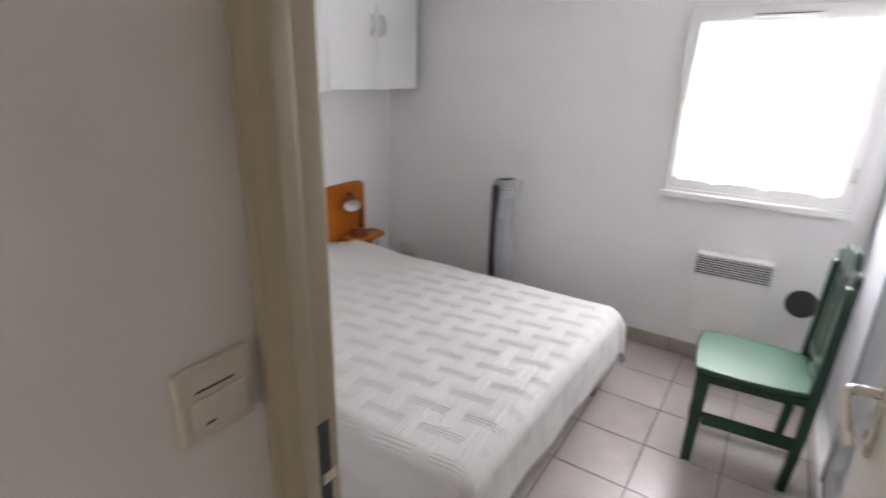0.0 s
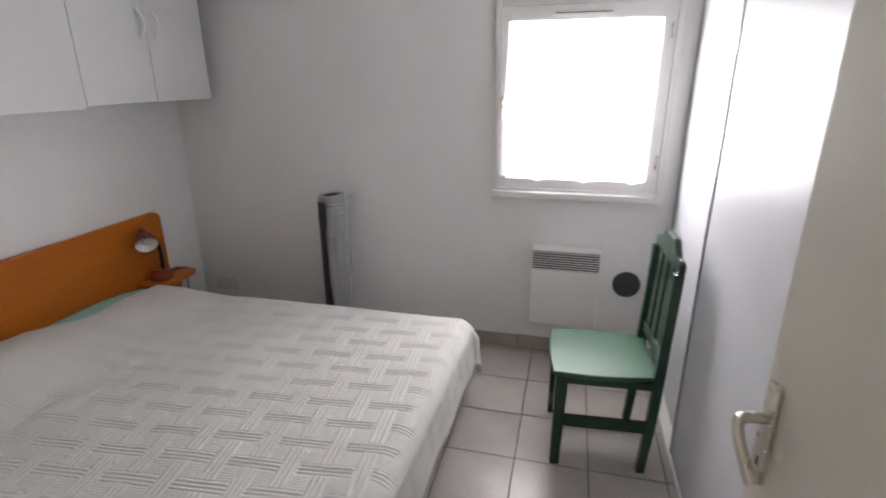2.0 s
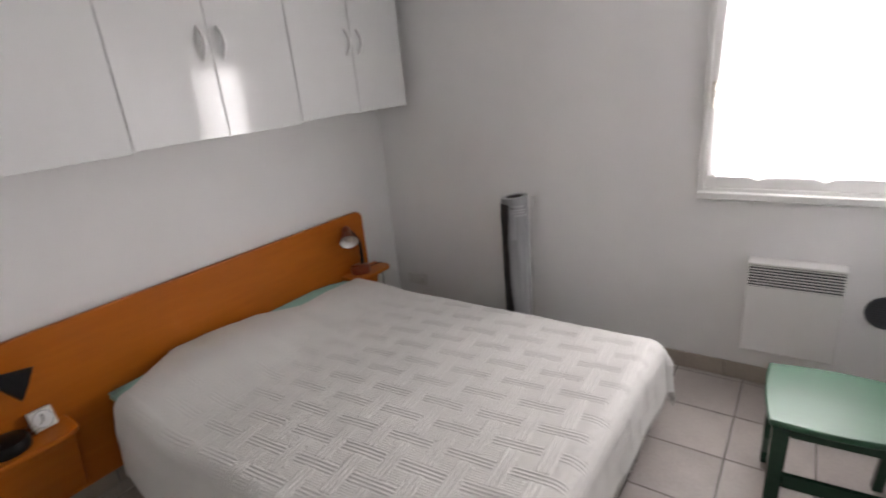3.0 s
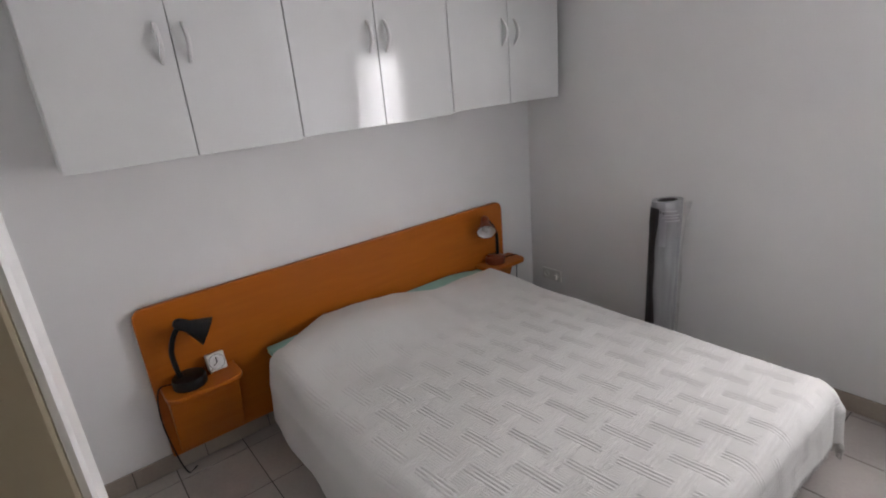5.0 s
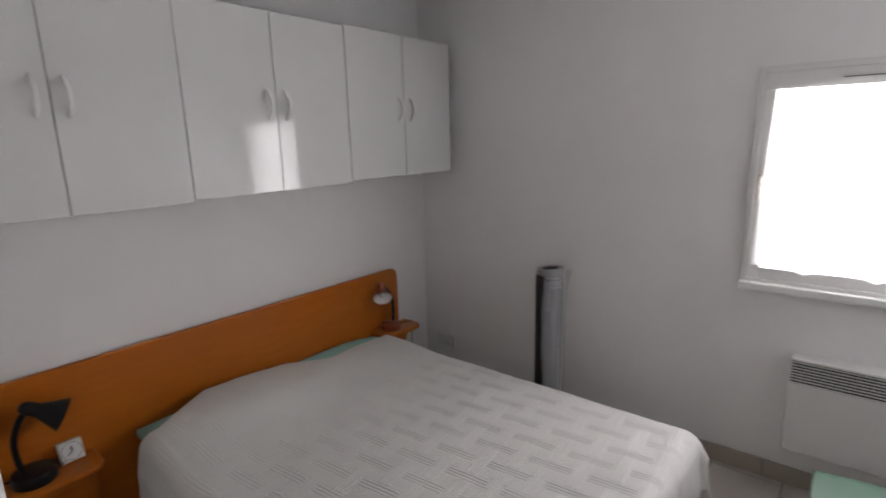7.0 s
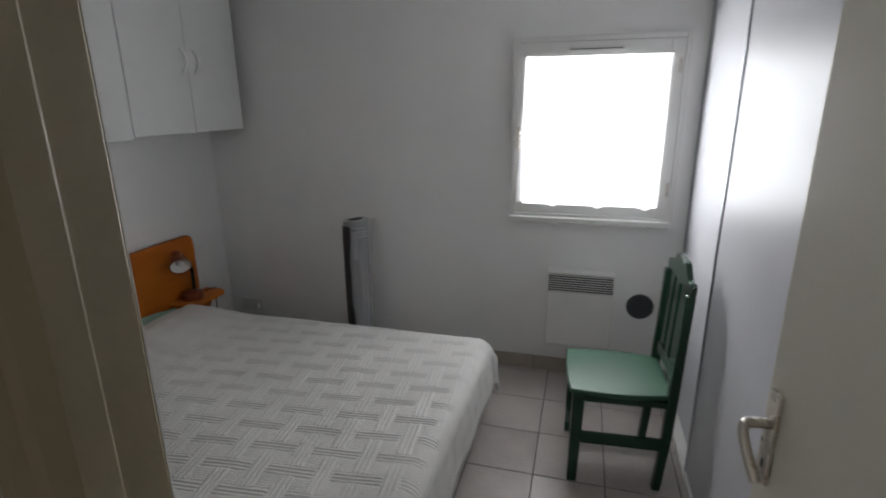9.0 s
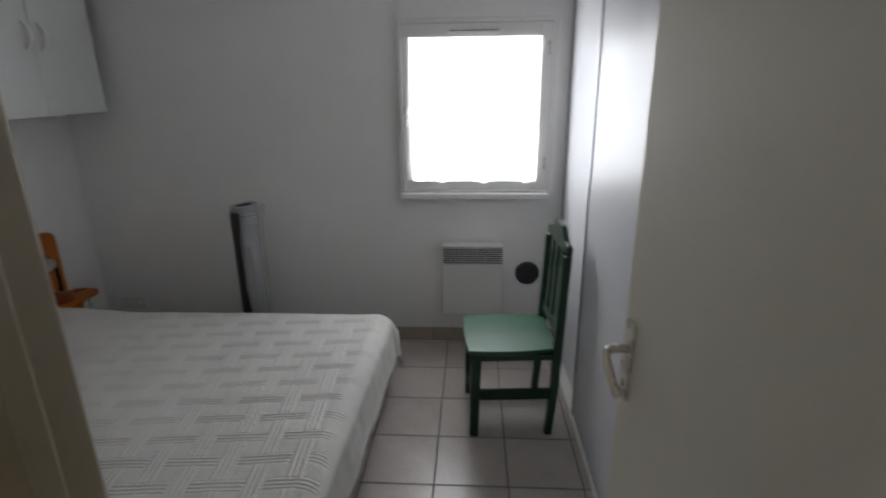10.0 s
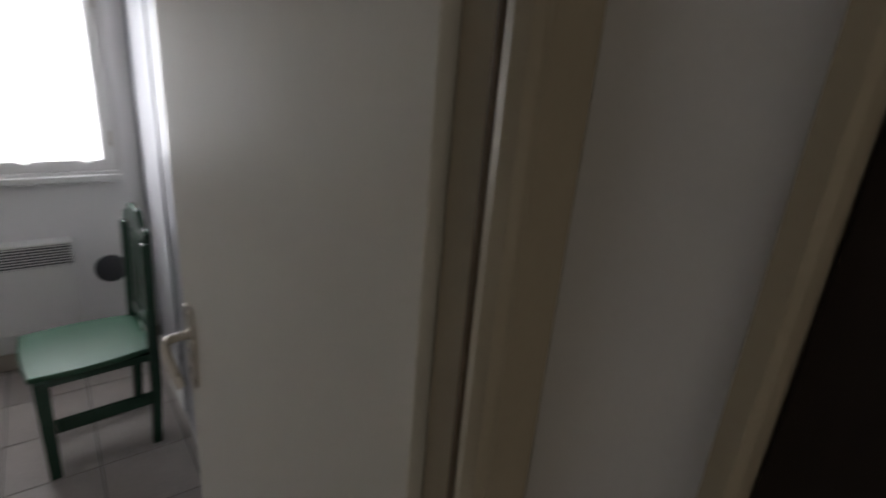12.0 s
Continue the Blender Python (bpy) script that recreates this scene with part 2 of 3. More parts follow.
# ---- the large structure ----
H = 2.5           # ceiling height
NEAR = -2.60      # room face of the door wall
HALL = -2.66      # hall face of the door wall
JR = 2.765        # hinge side of the door opening
HL, HR = 2.03, 2.85    # hall walls
END = -5.8
SOUTH = -2.77     # room face of the wall beside the hall partition

structure("wall_west", box(-0.2, 0, -2.87, 0.2, 0, H), WALL, "white painted bedroom wall behind the headboard", "wall")
bm = box(-0.0, 1.985, 0, 0.2, 0, H)
box(2.725, 3.5, 0, 0.2, 0, H, bm=bm)
box(1.985, 2.725, 0, 0.2, 0, 0.978, bm=bm)
box(1.985, 2.725, 0, 0.2, 1.82, H, bm=bm)
structure("wall_north", bm, WALL, "white painted bedroom wall with a small window", "wall")
structure("wall_closet_back", box(3.5, 3.6, -2.8, 0.2, 0, H), WALL, "plain wall behind the closet", "wall")
bm = box(0, 1.955, SOUTH - 0.1, SOUTH, 0, H)
box(JR + 0.03, 3.5, HALL, NEAR, 0, H, bm=bm)
box(1.9552, JR + 0.03, HALL, NEAR, 2.085, H, bm=bm)
structure("wall_south", bm, WALL, "white painted wall around the bedroom door", "wall")
structure("wall_hall_west", box(1.9552, HL, END, HALL - 0.0002, 2.085, H), HALLWALL, "beige-white painted upper part of the hall wall", "wall")
structure("wall_hall_west", box(1.9552, HL, END, -2.610, 0, 2.0848), HALLWALL, "beige-white painted hall wall with a light switch", "wall")
bm = box(HR, HR + 0.09, -2.8555, HALL, 0, H)
box(HR, HR + 0.09, -4.5, -3.66, 0, H, bm=bm)
box(HR, HR + 0.09, -3.66, -2.8557, 2.05, H, bm=bm)
# these pieces leave an unseen gap, made for the hall's fill lamp
box(HR, HR + 0.09, END, -5.4, 0, H, bm=bm)
box(HR, HR + 0.09, -5.4, -4.5, 2.22, H, bm=bm)
structure("wall_hall_east", bm, HALLWALL, "beige-white painted hall wall with a dark doorway", "wall")
# unseen side-room walls, with the lack of light put in their colour
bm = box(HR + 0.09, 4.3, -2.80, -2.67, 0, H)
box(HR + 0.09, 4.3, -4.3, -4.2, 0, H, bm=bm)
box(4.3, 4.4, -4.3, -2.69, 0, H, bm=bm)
structure("wall_dark_room", bm, DARKROOM, "walls of the unseen side room, its darkness put in their colour", "wall")
bm = box(1.2, 3.6, END - 0.2, END, 0, H)
structure("wall_hall_end", bm, HALLWALL, "plain wall closing the hall", "wall")
structure("ceiling", box(-0.2, 4.4, END - 0.2, 0.2, H, H + 0.1), CEIL, "plain white painted ceiling", "ceiling")
floor = structure("floor", box(-0.2, 4.4, END - 0.2, 0.2, -0.1, -0.004), GROUT, "grey-beige ceramic tiles with dark grout joints", "floor")

# door frame in the doorway: jamb with rebate, stop and rounded edges
frame_ob = thing("door_frame", pose(0, 0, 0), "cream painted wooden door frame around the bedroom doorway", "door frame")
frame_ob["kind"] = "structure"


def jamb(x, s, outline):
    """Upright of the frame; s is +1 where the opening lies to the +x side of it."""
    return slab([(x + s * a, y) for a, y in outline], 2.07, "z", 0.0025, 2)


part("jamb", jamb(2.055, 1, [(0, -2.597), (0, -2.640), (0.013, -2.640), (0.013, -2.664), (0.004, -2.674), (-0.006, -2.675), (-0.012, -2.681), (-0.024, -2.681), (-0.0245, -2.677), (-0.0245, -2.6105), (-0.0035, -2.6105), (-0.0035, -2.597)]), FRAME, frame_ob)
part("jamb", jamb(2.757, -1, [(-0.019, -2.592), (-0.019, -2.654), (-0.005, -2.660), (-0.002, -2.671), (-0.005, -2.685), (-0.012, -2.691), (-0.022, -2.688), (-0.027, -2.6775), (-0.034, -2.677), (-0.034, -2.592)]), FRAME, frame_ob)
# strip added in the rebate; its dark colour imitates the groove's shade
part("groove_strip", rod([(2.7700, -2.6485, 0.002), (2.7700, -2.6485, 2.038)], 0.0052, 12), GROOVEDARK, frame_ob, "dark brown strip added to deepen the shaded groove of the jamb")
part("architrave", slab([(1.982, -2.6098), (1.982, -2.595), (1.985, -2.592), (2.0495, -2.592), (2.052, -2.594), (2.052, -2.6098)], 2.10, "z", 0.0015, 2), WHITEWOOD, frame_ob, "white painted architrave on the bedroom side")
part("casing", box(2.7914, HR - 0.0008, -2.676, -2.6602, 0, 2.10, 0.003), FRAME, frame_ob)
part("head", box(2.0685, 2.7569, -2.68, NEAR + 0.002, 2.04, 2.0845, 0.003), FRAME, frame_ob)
part("strike_plate", box(2.0552, 2.0568, -2.632, -2.612, 0.925, 1.112, 0.0006, 1), DARKPL, frame_ob, "dark steel strike plate")
part("strike_lip", box(2.0552, 2.0590, -2.628, -2.604, 1.022, 1.037, 0.001, 1), STEEL, frame_ob)

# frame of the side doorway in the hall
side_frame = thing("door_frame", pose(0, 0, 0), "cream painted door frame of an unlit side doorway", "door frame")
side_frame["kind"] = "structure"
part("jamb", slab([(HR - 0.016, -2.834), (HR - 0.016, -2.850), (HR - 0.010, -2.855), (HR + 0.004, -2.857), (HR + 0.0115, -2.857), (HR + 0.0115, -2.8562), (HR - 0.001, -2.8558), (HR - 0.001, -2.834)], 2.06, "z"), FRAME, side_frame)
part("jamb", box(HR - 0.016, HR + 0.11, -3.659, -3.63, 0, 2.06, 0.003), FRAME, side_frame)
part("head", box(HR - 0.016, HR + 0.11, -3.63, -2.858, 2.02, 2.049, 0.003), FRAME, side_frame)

# added leaf and handle; the near-black colour stands in for the unlit opening
side_fill = thing("dark_doorway_fill", pose(HR + 0.012, -3.629, 0), "near-black leaf with handle, added as the darkness of the unlit side doorway", "door")
side_fill["kind"] = "structure"
part("leaf", box(0, 0.038, 0.003, 0.771, 0.008, 2.017, 0.002), DARKROOM, side_fill)
part("handle_plate", box(-0.008, -0.0004, 0.05, 0.088, 0.92, 1.10, 0.002), STEEL, side_fill)
part("lever", rod(smooth_line([(-0.008, 0.069, 1.04), (-0.045, 0.070, 1.04), (-0.052, 0.09, 1.04), (-0.050, 0.17, 1.035)], 6), 0.009), STEEL, side_fill, "satin nickel lever")

# skirting tiles
skirting = structure("baseboard", box(0.012, 2.86, -0.0075, -0.0005, 0, 0.086), GROUT, "beige ceramic skirting tiles along the walls", "baseboard")
skirting_side = structure("baseboard", box(0.0005, 0.0075, SOUTH, -0.012, 0, 0.086), GROUT, "beige ceramic skirting tiles along the headboard wall", "baseboard")

# ---- window ----
win = thing("window_1", pose(0, 0, 0), "small white painted window with its sash closed", "window")
win["kind"] = "structure"
fr = part("window_frame", box(1.938, 1.962, -0.028, 0.004, 0.9512, 1.875, 0.004), WHITEWOOD, win)
part("window_frame", box(2.762, 2.785, -0.028, 0.004, 0.9512, 1.875, 0.004), WHITEWOOD, win)
part("window_frame", box(1.9622, 2.7618, -0.028, 0.004, 1.850, 1.875, 0.004), WHITEWOOD, win)
part("window_frame", box(1.9622, 2.7618, -0.028, 0.004, 0.9512, 0.968, 0.004), WHITEWOOD, win)
part("window_sill", box(1.938, 2.770, -0.050, -0.0005, 0.918, 0.951, 0.006, 3), WHITEWOOD, win, "white painted moulded sill")
sash = part("sash", box(1.9625, 2.008, -0.020, 0.03, 0.9685, 1.8495, 0.004), WHITEWOOD, win)
part("sash_rail", box(2.698, 2.7615, -0.020, 0.03, 0.9685, 1.8495, 0.004), WHITEWOOD, win)
part("sash_rail", box(2.0082, 2.6978, -0.020, 0.03, 1.778, 1.8495, 0.004), WHITEWOOD, win)
part("sash_rail", box(2.0082, 2.6978, -0.020, 0.03, 0.9685, 1.020, 0.004), WHITEWOOD, win)
pane = part("pane", box(2.0085, 2.6975, 0.008, 0.012, 1.0202, 1.7778), GLASS, win, "clear glass pane")
pane.visible_shadow = False
bm = box(2.213, 2.484, -0.033, -0.0202, 1.802, 1.819, 0.003)
part("air_vent", bm, WHITEPL, win, "white slotted air vent")
part("air_vent_slot", box(2.222, 2.475, -0.0345, -0.0332, 1.8085, 1.8125), DARKPL, win)
hb = part("handle", rod(smooth_line([(1.981, -0.055, 1.42), (1.981, -0.058, 1.395), (1.981, -0.056, 1.36), (1.981, -0.052, 1.325)], 4), 0.008), STEEL, win, "grey metal window handle")
part("rose", box(1.970, 1.992, -0.048, -0.0202, 1.39, 1.435, 0.004), STEEL, hb)
for z in (1.723, 1.118):
    part("hinge", rod([(2.744, -0.026, z - 0.035), (2.744, -0.026, z + 0.035)], 0.006), STEEL, win, "grey metal hinge")

# net curtain with a scalloped hem
bm = bmesh.new()
nx, nz = 90, 16
x0, x1 = 1.975, 2.708
grid = []
for j in range(nz + 1):
    row = []
    for i in range(nx + 1):
        u, v = i / nx, j / nz
        x = x0 + 0.030 * v * (1 - u) + (x1 - x0) * u
        hem = 1.004 + 0.036 * abs(math.sin(u * math.pi * 3.1 + 0.5)) ** 0.7 - 0.006 * u
        z = hem + (1.781 - hem) * v
        y = -0.030 - 0.004 * math.sin(u * 58) * (1 - 0.4 * v) - 0.002 * math.sin(u * 23 + 1)
        row.append(bm.verts.new((x, y, z)))
    grid.append(row)
for j in range(nz):
    for i in range(nx):
        bm.faces.new((grid[j][i], grid[j][i + 1], grid[j + 1][i + 1], grid[j + 1][i]))
curtain = thing("net_curtain", pose(0, 0, 0), "white net curtain with scalloped hem on the window sash", "curtain")
part("cloth", bm, VOILE, curtain)
part("rod", rod([(1.972, -0.030, 1.783), (2.712, -0.030, 1.783)], 0.004), WHITEPL, curtain)

# ---- closet with sliding panels ----
closet = thing("sliding_closet", pose(0, 0, 0), "built-in closet with pale grey laminate sliding doors, closed", "closet")


def panel(y0, y1, x):
    p = part("sliding_door", box(x, x + 0.016, y0 + 0.012, y1 - 0.012, 0.03, 2.47), CLOSET, closet)
    for y in (y0, y1 - 0.0118):
        part("edge_profile", box(x - 0.006, x + 0.02, y, y + 0.0116, 0.025, 2.475, 0.002), ALU, p, "thin grey aluminium profile")
    return p


panel(-0.795, -0.004, 2.866)
panel(-1.69, -0.776, 2.832)
panel(NEAR + 0.004, -1.672, 2.866)
part("floor_rail", box(2.822, 2.89, NEAR + 0.003, -0.003, 0, 0.022, 0.003), WHITEPL, closet, "white floor rail")
part("top_rail", box(2.815, 2.895, NEAR + 0.003, -0.003, 2.478, 2.4995, 0.003), WHITEPL, closet)

# ---- wall cabinets ----
def wall_cabinet(y0, y1, z0, z1):
    c = thing("wall_cabinet", pose(0, 0, 0), "white high-gloss two-door wall cabinet above the bed, closed", "cabinet", "wall cabinets over the bed")
    part("body", box(0.0005, 0.296, y0, y1, z0, z1, 0.001, 1), CARCASS, c)
    mid = (y0 + y1) / 2
    for a, b, s in ((y0 + 0.0015, mid - 0.0018, 1), (mid + 0.0018, y1 - 0.0015, -1)):
        d = part("door", box(0.2975, 0.316, a, b, z0 - 0.004, z1 - 0.002, 0.0012, 2), GLOSS, c)
        yh = (b - 0.042) if s > 0 else (a + 0.042)
        arc = [-1 + 2 * k / 14 for k in range(15)]
        bow = [(0.3155 + 0.041 * (1 - t * t), 1.778 + 0.068 * t) for t in arc] + [(0.3150 + 0.023 * (1 - t * t), 1.778 + 0.058 * t) for t in reversed(arc[1:-1])]
        h = part("handle", slab(bow, 0.013, "y", 0.0025, 2), HANDLE, d, "pale grey crescent bow handle")
        h.location = (0, yh - 0.0065, 0)
    return c


wall_cabinet(-2.508, -1.692, 1.403, 2.150)
wall_cabinet(-1.690, -0.889, 1.412, 2.156)
wall_cabinet(-0.887, -0.081, 1.424, 2.162)

# ---- bed ----
bed = thing("bed", pose(0, 0, 0), "double bed with mint sheet and reddish wooden legs", "bed")
part("bed_base", box(0.075, 1.885, -1.93, -0.57, 0.15, 0.25, 0.02), BASEW, bed)
part("mattress", box(0.07, 1.878, -1.935, -0.575, 0.252, 0.420, 0.05, 5), MINT, bed, "mattress in a mint green fitted sheet")
for x, y in ((1.875, -0.70), (1.86, -1.80), (0.2, -0.66), (0.2, -1.84)):
    part("leg", lathe([(0.022, 0), (0.03, 0.02), (0.034, 0.1495)], 16, pose(x, y, 0)), LEGWOOD, bed, "turned reddish wooden leg")
pillow = bmesh.new()
bmesh.ops.create_cube(pillow, size=1)
bmesh.ops.subdivide_edges(pillow, edges=pillow.edges[:], cuts=9, use_grid_fill=True)
for v in pillow.verts:
    px, py = abs(v.co.x) * 2, abs(v.co.y) * 2
    k = max(0.0, (1 - px ** 6) * (1 - py ** 8)) ** 0.5
    v.co = Vector((v.co.x * 0.37, v.co.y * 1.375, v.co.z * (0.03 + 0.058 * k)))
pillow.transform(pose(0.238, -1.255, 0.428))
for v in pillow.verts:
    v.co.z -= 0.027 * min(1.0, max(0.0, (v.co.y + 0.85) / 0.27))
whole("bolster", pillow, MINT, "long flat bolster in mint cloth beneath the bedcover", "bolster")

# bedcover with woven relief
CX0, CX1, CY0, CY1 = 0.10, 1.930, -1.992, -0.545
R, RF = 0.055, 0.080   # bend at the sides and at the foot


def fall(d, R):
    """Overhang length past the bend: how far out and how far down."""
    arc = R * math.pi / 2
    if d <= 0:
        return 0.0, 0.0
    if d < arc:
        a = d / R
        return R * math.sin(a), R * (1 - math.cos(a))
    return R + 0.018 * min((d - arc) / 0.2, 1.5), R + (d - arc) * 0.99


PX, PY, ANG = 0.2245, 0.1075, radians(5.5)


def weave(x, y):
    """Height of the woven relief: bars of ridges in staggered rows, crossed by ribs, with lace squares between."""
    u, v = (x - 1.593) * math.cos(ANG) + (y + 1.235) * math.sin(ANG), (y + 1.235) * math.cos(ANG) - (x - 1.593) * math.sin(ANG)
    row = math.floor(v / PY)
    b = v - row * PY
    a = (u - (row % 2) * PX / 2) % PX
    if b < 0.044 and a < 0.172:
        edge = min(1.0, a / 0.008, (0.172 - a) / 0.008)
        return 0.0042 * edge * (0.5 - 0.5 * math.cos(2 * math.pi * b / 0.0147)) ** 0.62 - 0.0011
    s = (a - 0.172) / (PX - 0.172)
    if 0 <= s <= 1 or b >= 0.044 and abs(((u - ((row + 1) % 2) * PX / 2) % PX) - 0.198) < 0.026:
        t = u % 0.0165 / 0.0165
        return 0.0024 + 0.0015 * math.cos(2 * math.pi * t)
    return 0.0010 + 0.0014 * math.sin(u * 330 + v * 330) * math.sin(u * 330 - v * 330)


def cover_top(x, y):
    """Lie of the cover on mattress and pillow."""
    k = min(1.0, max(0.0, (0.62 - x) / 0.36))
    f = min(1.0, max(0.0, (y + 0.85) / 0.27))
    z = 0.443 + 0.044 * k * k * (3 - 2 * k) * (1 - 0.65 * f)
    px, py = (x - 0.33) / 0.34, (y + 1.60) / 0.48
    if abs(px) < 1.25 and abs(py) < 1:
        z += 0.055 * (0.5 + 0.5 * math.cos(math.pi * py)) ** 0.6 * (0.5 + 0.5 * math.cos(math.pi * max(-1, min(1, px if px > 0 else px * 0.6))))
    if x < 0.8:
        z += 0.006 * (0.8 - x) * noise.noise(Vector((x * 7 + 2, y * 5, 5.1))) + 0.004 * (0.8 - x) * noise.noise(Vector((x * 16, y * 12, 8.1)))
    z += 0.005 * noise.noise(Vector((x * 3.1, y * 2.7, 0.3))) + 0.0022 * noise.noise(Vector((x * 11, y * 9, 2.3)))
    return z


over_foot, over_near, over_far = 0.20, 0.31, 0.22
COLS = 44 + len(np.arange(CY0, CY1, 0.0029)) + 40


def cover_mesh():
    su = np.concatenate([np.arange(0, CX1 - CX0, 0.0055), CX1 - CX0 + np.linspace(0, over_foot, 90)])
    sv = np.concatenate([CY0 - np.linspace(over_near, 0.004, 44), np.arange(CY0, CY1, 0.0029), CY1 + np.linspace(0.0, over_far, 40)])
    verts, faces = [], []
    for s in su:
        for y in sv:
            yc = min(max(y, CY0 + R), CY1 - R)
            dy = max(CY0 + R - y, y - CY1 + R, 0.0)
            ysign = -1 if y < 0.5 * (CY0 + CY1) else 1
            # the head end of the cover runs askew: it lies farther from the board beside the far pillow
            head = CX0 + 0.01 + 0.12 * min(max((y + 1.25) / 0.2, 0.0), 1.0) * (1 - 0.40 * min(max((y + 1.0) / 0.45, 0), 1)) + 0.13 * min(max((-1.66 - y) / 0.26, 0.0), 1.0)
            xx = head + s * (CX1 - head) / (CX1 - CX0) if s < CX1 - CX0 else CX0 + s
            xc = min(xx, CX1 - RF)
            dx = max(xx - CX1 + RF, 0.0)
            d = math.hypot(dx, dy)
            z = cover_top(xc, yc)
            h = weave(xx, y) * (1.0 if d < 0.06 else 0.45) * (0.3 + 0.7 * min(1.0, max(0.0, (xx - 0.45) / 0.5)))
            if d > 0:
                short = 0.04 * (2 * dx * dy / (d * d)) if ysign > 0 else 0.0
                bend = (RF * dx + R * dy) / (dx + dy)
                out, down = fall(d * (1 - short), bend)
                wx, wy = dx / d, ysign * dy / d
                ripple = (0.008 if dy > dx else 0.004) * math.sin((xx if dy > dx else y) * 17 + 0.6) * min(1, max(0, (d - 0.09) / 0.15))
                out += ripple
                if ysign < 0 and dy > dx:
                    out += 0.022 * min(1.0, max(0.0, (d - 0.03) / 0.15))
                if dx > 0 and dy > 0 and ysign > 0:
                    out += 0.05 * (2 * dx * dy / (d * d)) * min(1.0, d / 0.16) ** 2
                n_out = min(1.0, d / (bend * 1.57))
                verts.append((xc + wx * (out + h * n_out), yc + wy * (out + h * n_out), z - down + h * (1 - n_out)))
            else:
                verts.append((xx, y, z + h))
    # the foot edge lies slightly askew
    verts = [(x + (0.015 + 0.027 * (y + 0.6)) * min(1.0, max(0.0, (x - 1.2) / 0.6)), y, z) for x, y, z in verts]
    w = COLS
    for i in range(len(su) - 1):
        for j in range(w - 1):
            a = i * w + j
            faces.append((a, a + w, a + w + 1, a + 1))
    me = bpy.data.meshes.new("bedcover")
    me.from_pydata(verts, [], faces)
    me.materials.append(CLOTH)
    for p in me.polygons:
        p.use_smooth = True
    return me


cover = thing("bedcover", pose(0, 0, 0), "white cotton bedcover with woven striped relief spread over the bed", "bedcover")
cloth = new("cloth", cover_mesh())
cloth.parent = cover

# knotted fringe along the foot hem and round the far corner
fringe = bmesh.new()
me = cloth.data
count = len(me.vertices)
rng = random.Random(4)
hem = [v.co.copy() for v in me.vertices[count - COLS:]] + [me.vertices[i * COLS + COLS - 1].co.copy() for i in range(count // COLS - 60, count // COLS)]
for a, b in zip(hem, hem[1:]):
    if (a - b).length < 0.0015 or rng.random() < 0.25:
        continue
    n = 0.010 + 0.012 * rng.random() + 0.012 * max(0.0, (0.13 - a.z) / 0.1)
    rod([a + Vector((0, 0, 0.004)), a + Vector((rng.uniform(-0.003, 0.003), rng.uniform(-0.003, 0.003), -n * 0.5)), a + Vector((rng.uniform(-0.006, 0.006), rng.uniform(-0.006, 0.006), -n))], 0.0014, 5, fringe)
part("fringe", fringe, CLOTH, cover, "short knotted cotton fringe")

# headboard with shelves
board = thing("headboard", pose(0, 0, 0), "long orange beech headboard with rounded corners against the wall", "headboard")
part("panel", slab(rounded(-2.436, -0.331, 0.095, 0.806, (0.01, 0.01, 0.05, 0.05)), 0.030, "x", 0.006, 3), WOOD, board).location = (0.020, 0, 0)


def shelf(y0, y1, lip):
    s = part("bedside_shelf", slab(rounded(0.0505, 0.215, y0, y1, (0, 0.05, 0.05, 0)), 0.022, "z", 0.005, 2), WOOD, board)
    s.location = (0, 0, 0.426)
    b = slab([(0.0505, 0.4255), (0.15, 0.4255), (0.125, 0.36), (0.078, 0.18), (0.057, 0.115), (0.0505, 0.11)], y1 - y0 - 2 * lip, "y", 0.004, 2)
    p = part("bracket", b, WOOD, board)
    p.location = (0, y0 + lip, 0)


shelf(-2.412, -2.102, 0.012)
shelf(-0.590, -0.286, 0.055)

# ---- things on the shelves ----
def desk_lamp(name, m, label, neck, head, tip, mouth, base_mat, shade_mat, inner, stem_mat, base_r):
    """Gooseneck lamp; neck: points of its stem; head and tip: the shade's back and the middle of its mouth, in the lamp's own axes."""
    o = thing(name, m, label, "lamp")
    part("base", lathe([(base_r * 0.97, 0), (base_r, 0.006), (base_r, 0.030), (base_r * 0.94, 0.041), (base_r * 0.60, 0.048), (0.016, 0.051), (0.0, 0.052)], 36), base_mat, o)
    hv, tv = Vector(head), Vector(tip)
    part("stem", rod(smooth_line([*neck, hv + (tv - hv) * 0.08], 8), 0.0108), stem_mat, o, "flexible black stem")
    n = (tv - hv).length
    q = Matrix.Translation(hv) @ (tv - hv).to_track_quat("Z", "Y").to_matrix().to_4x4()
    shade = part("shade", lathe([(0.0, -0.018), (0.014, -0.014), (0.022, -0.002), (0.025, n * 0.12), (0.025, n * 0.36), (0.029, n * 0.42), (mouth * 0.97, n * 0.985), (mouth, n), (mouth - 0.003, n), (0.026, n * 0.45), (0.0, n * 0.42)], 36, q), shade_mat, o)
    part("reflector", lathe([(mouth - 0.0035, n * 0.985), (mouth - 0.005, n * 0.97), (0.026, n * 0.50), (0.0, n * 0.47)], 36, q, False), inner, shade)
    part("bulb", lathe([(0.0, n * 0.46), (0.012, n * 0.48), (0.016, n * 0.62), (0.022, n * 0.74), (0.018, n * 0.86), (0.0, n * 0.90)], 20, q), SHADE_IN, shade, "unlit frosted bulb")
    return o


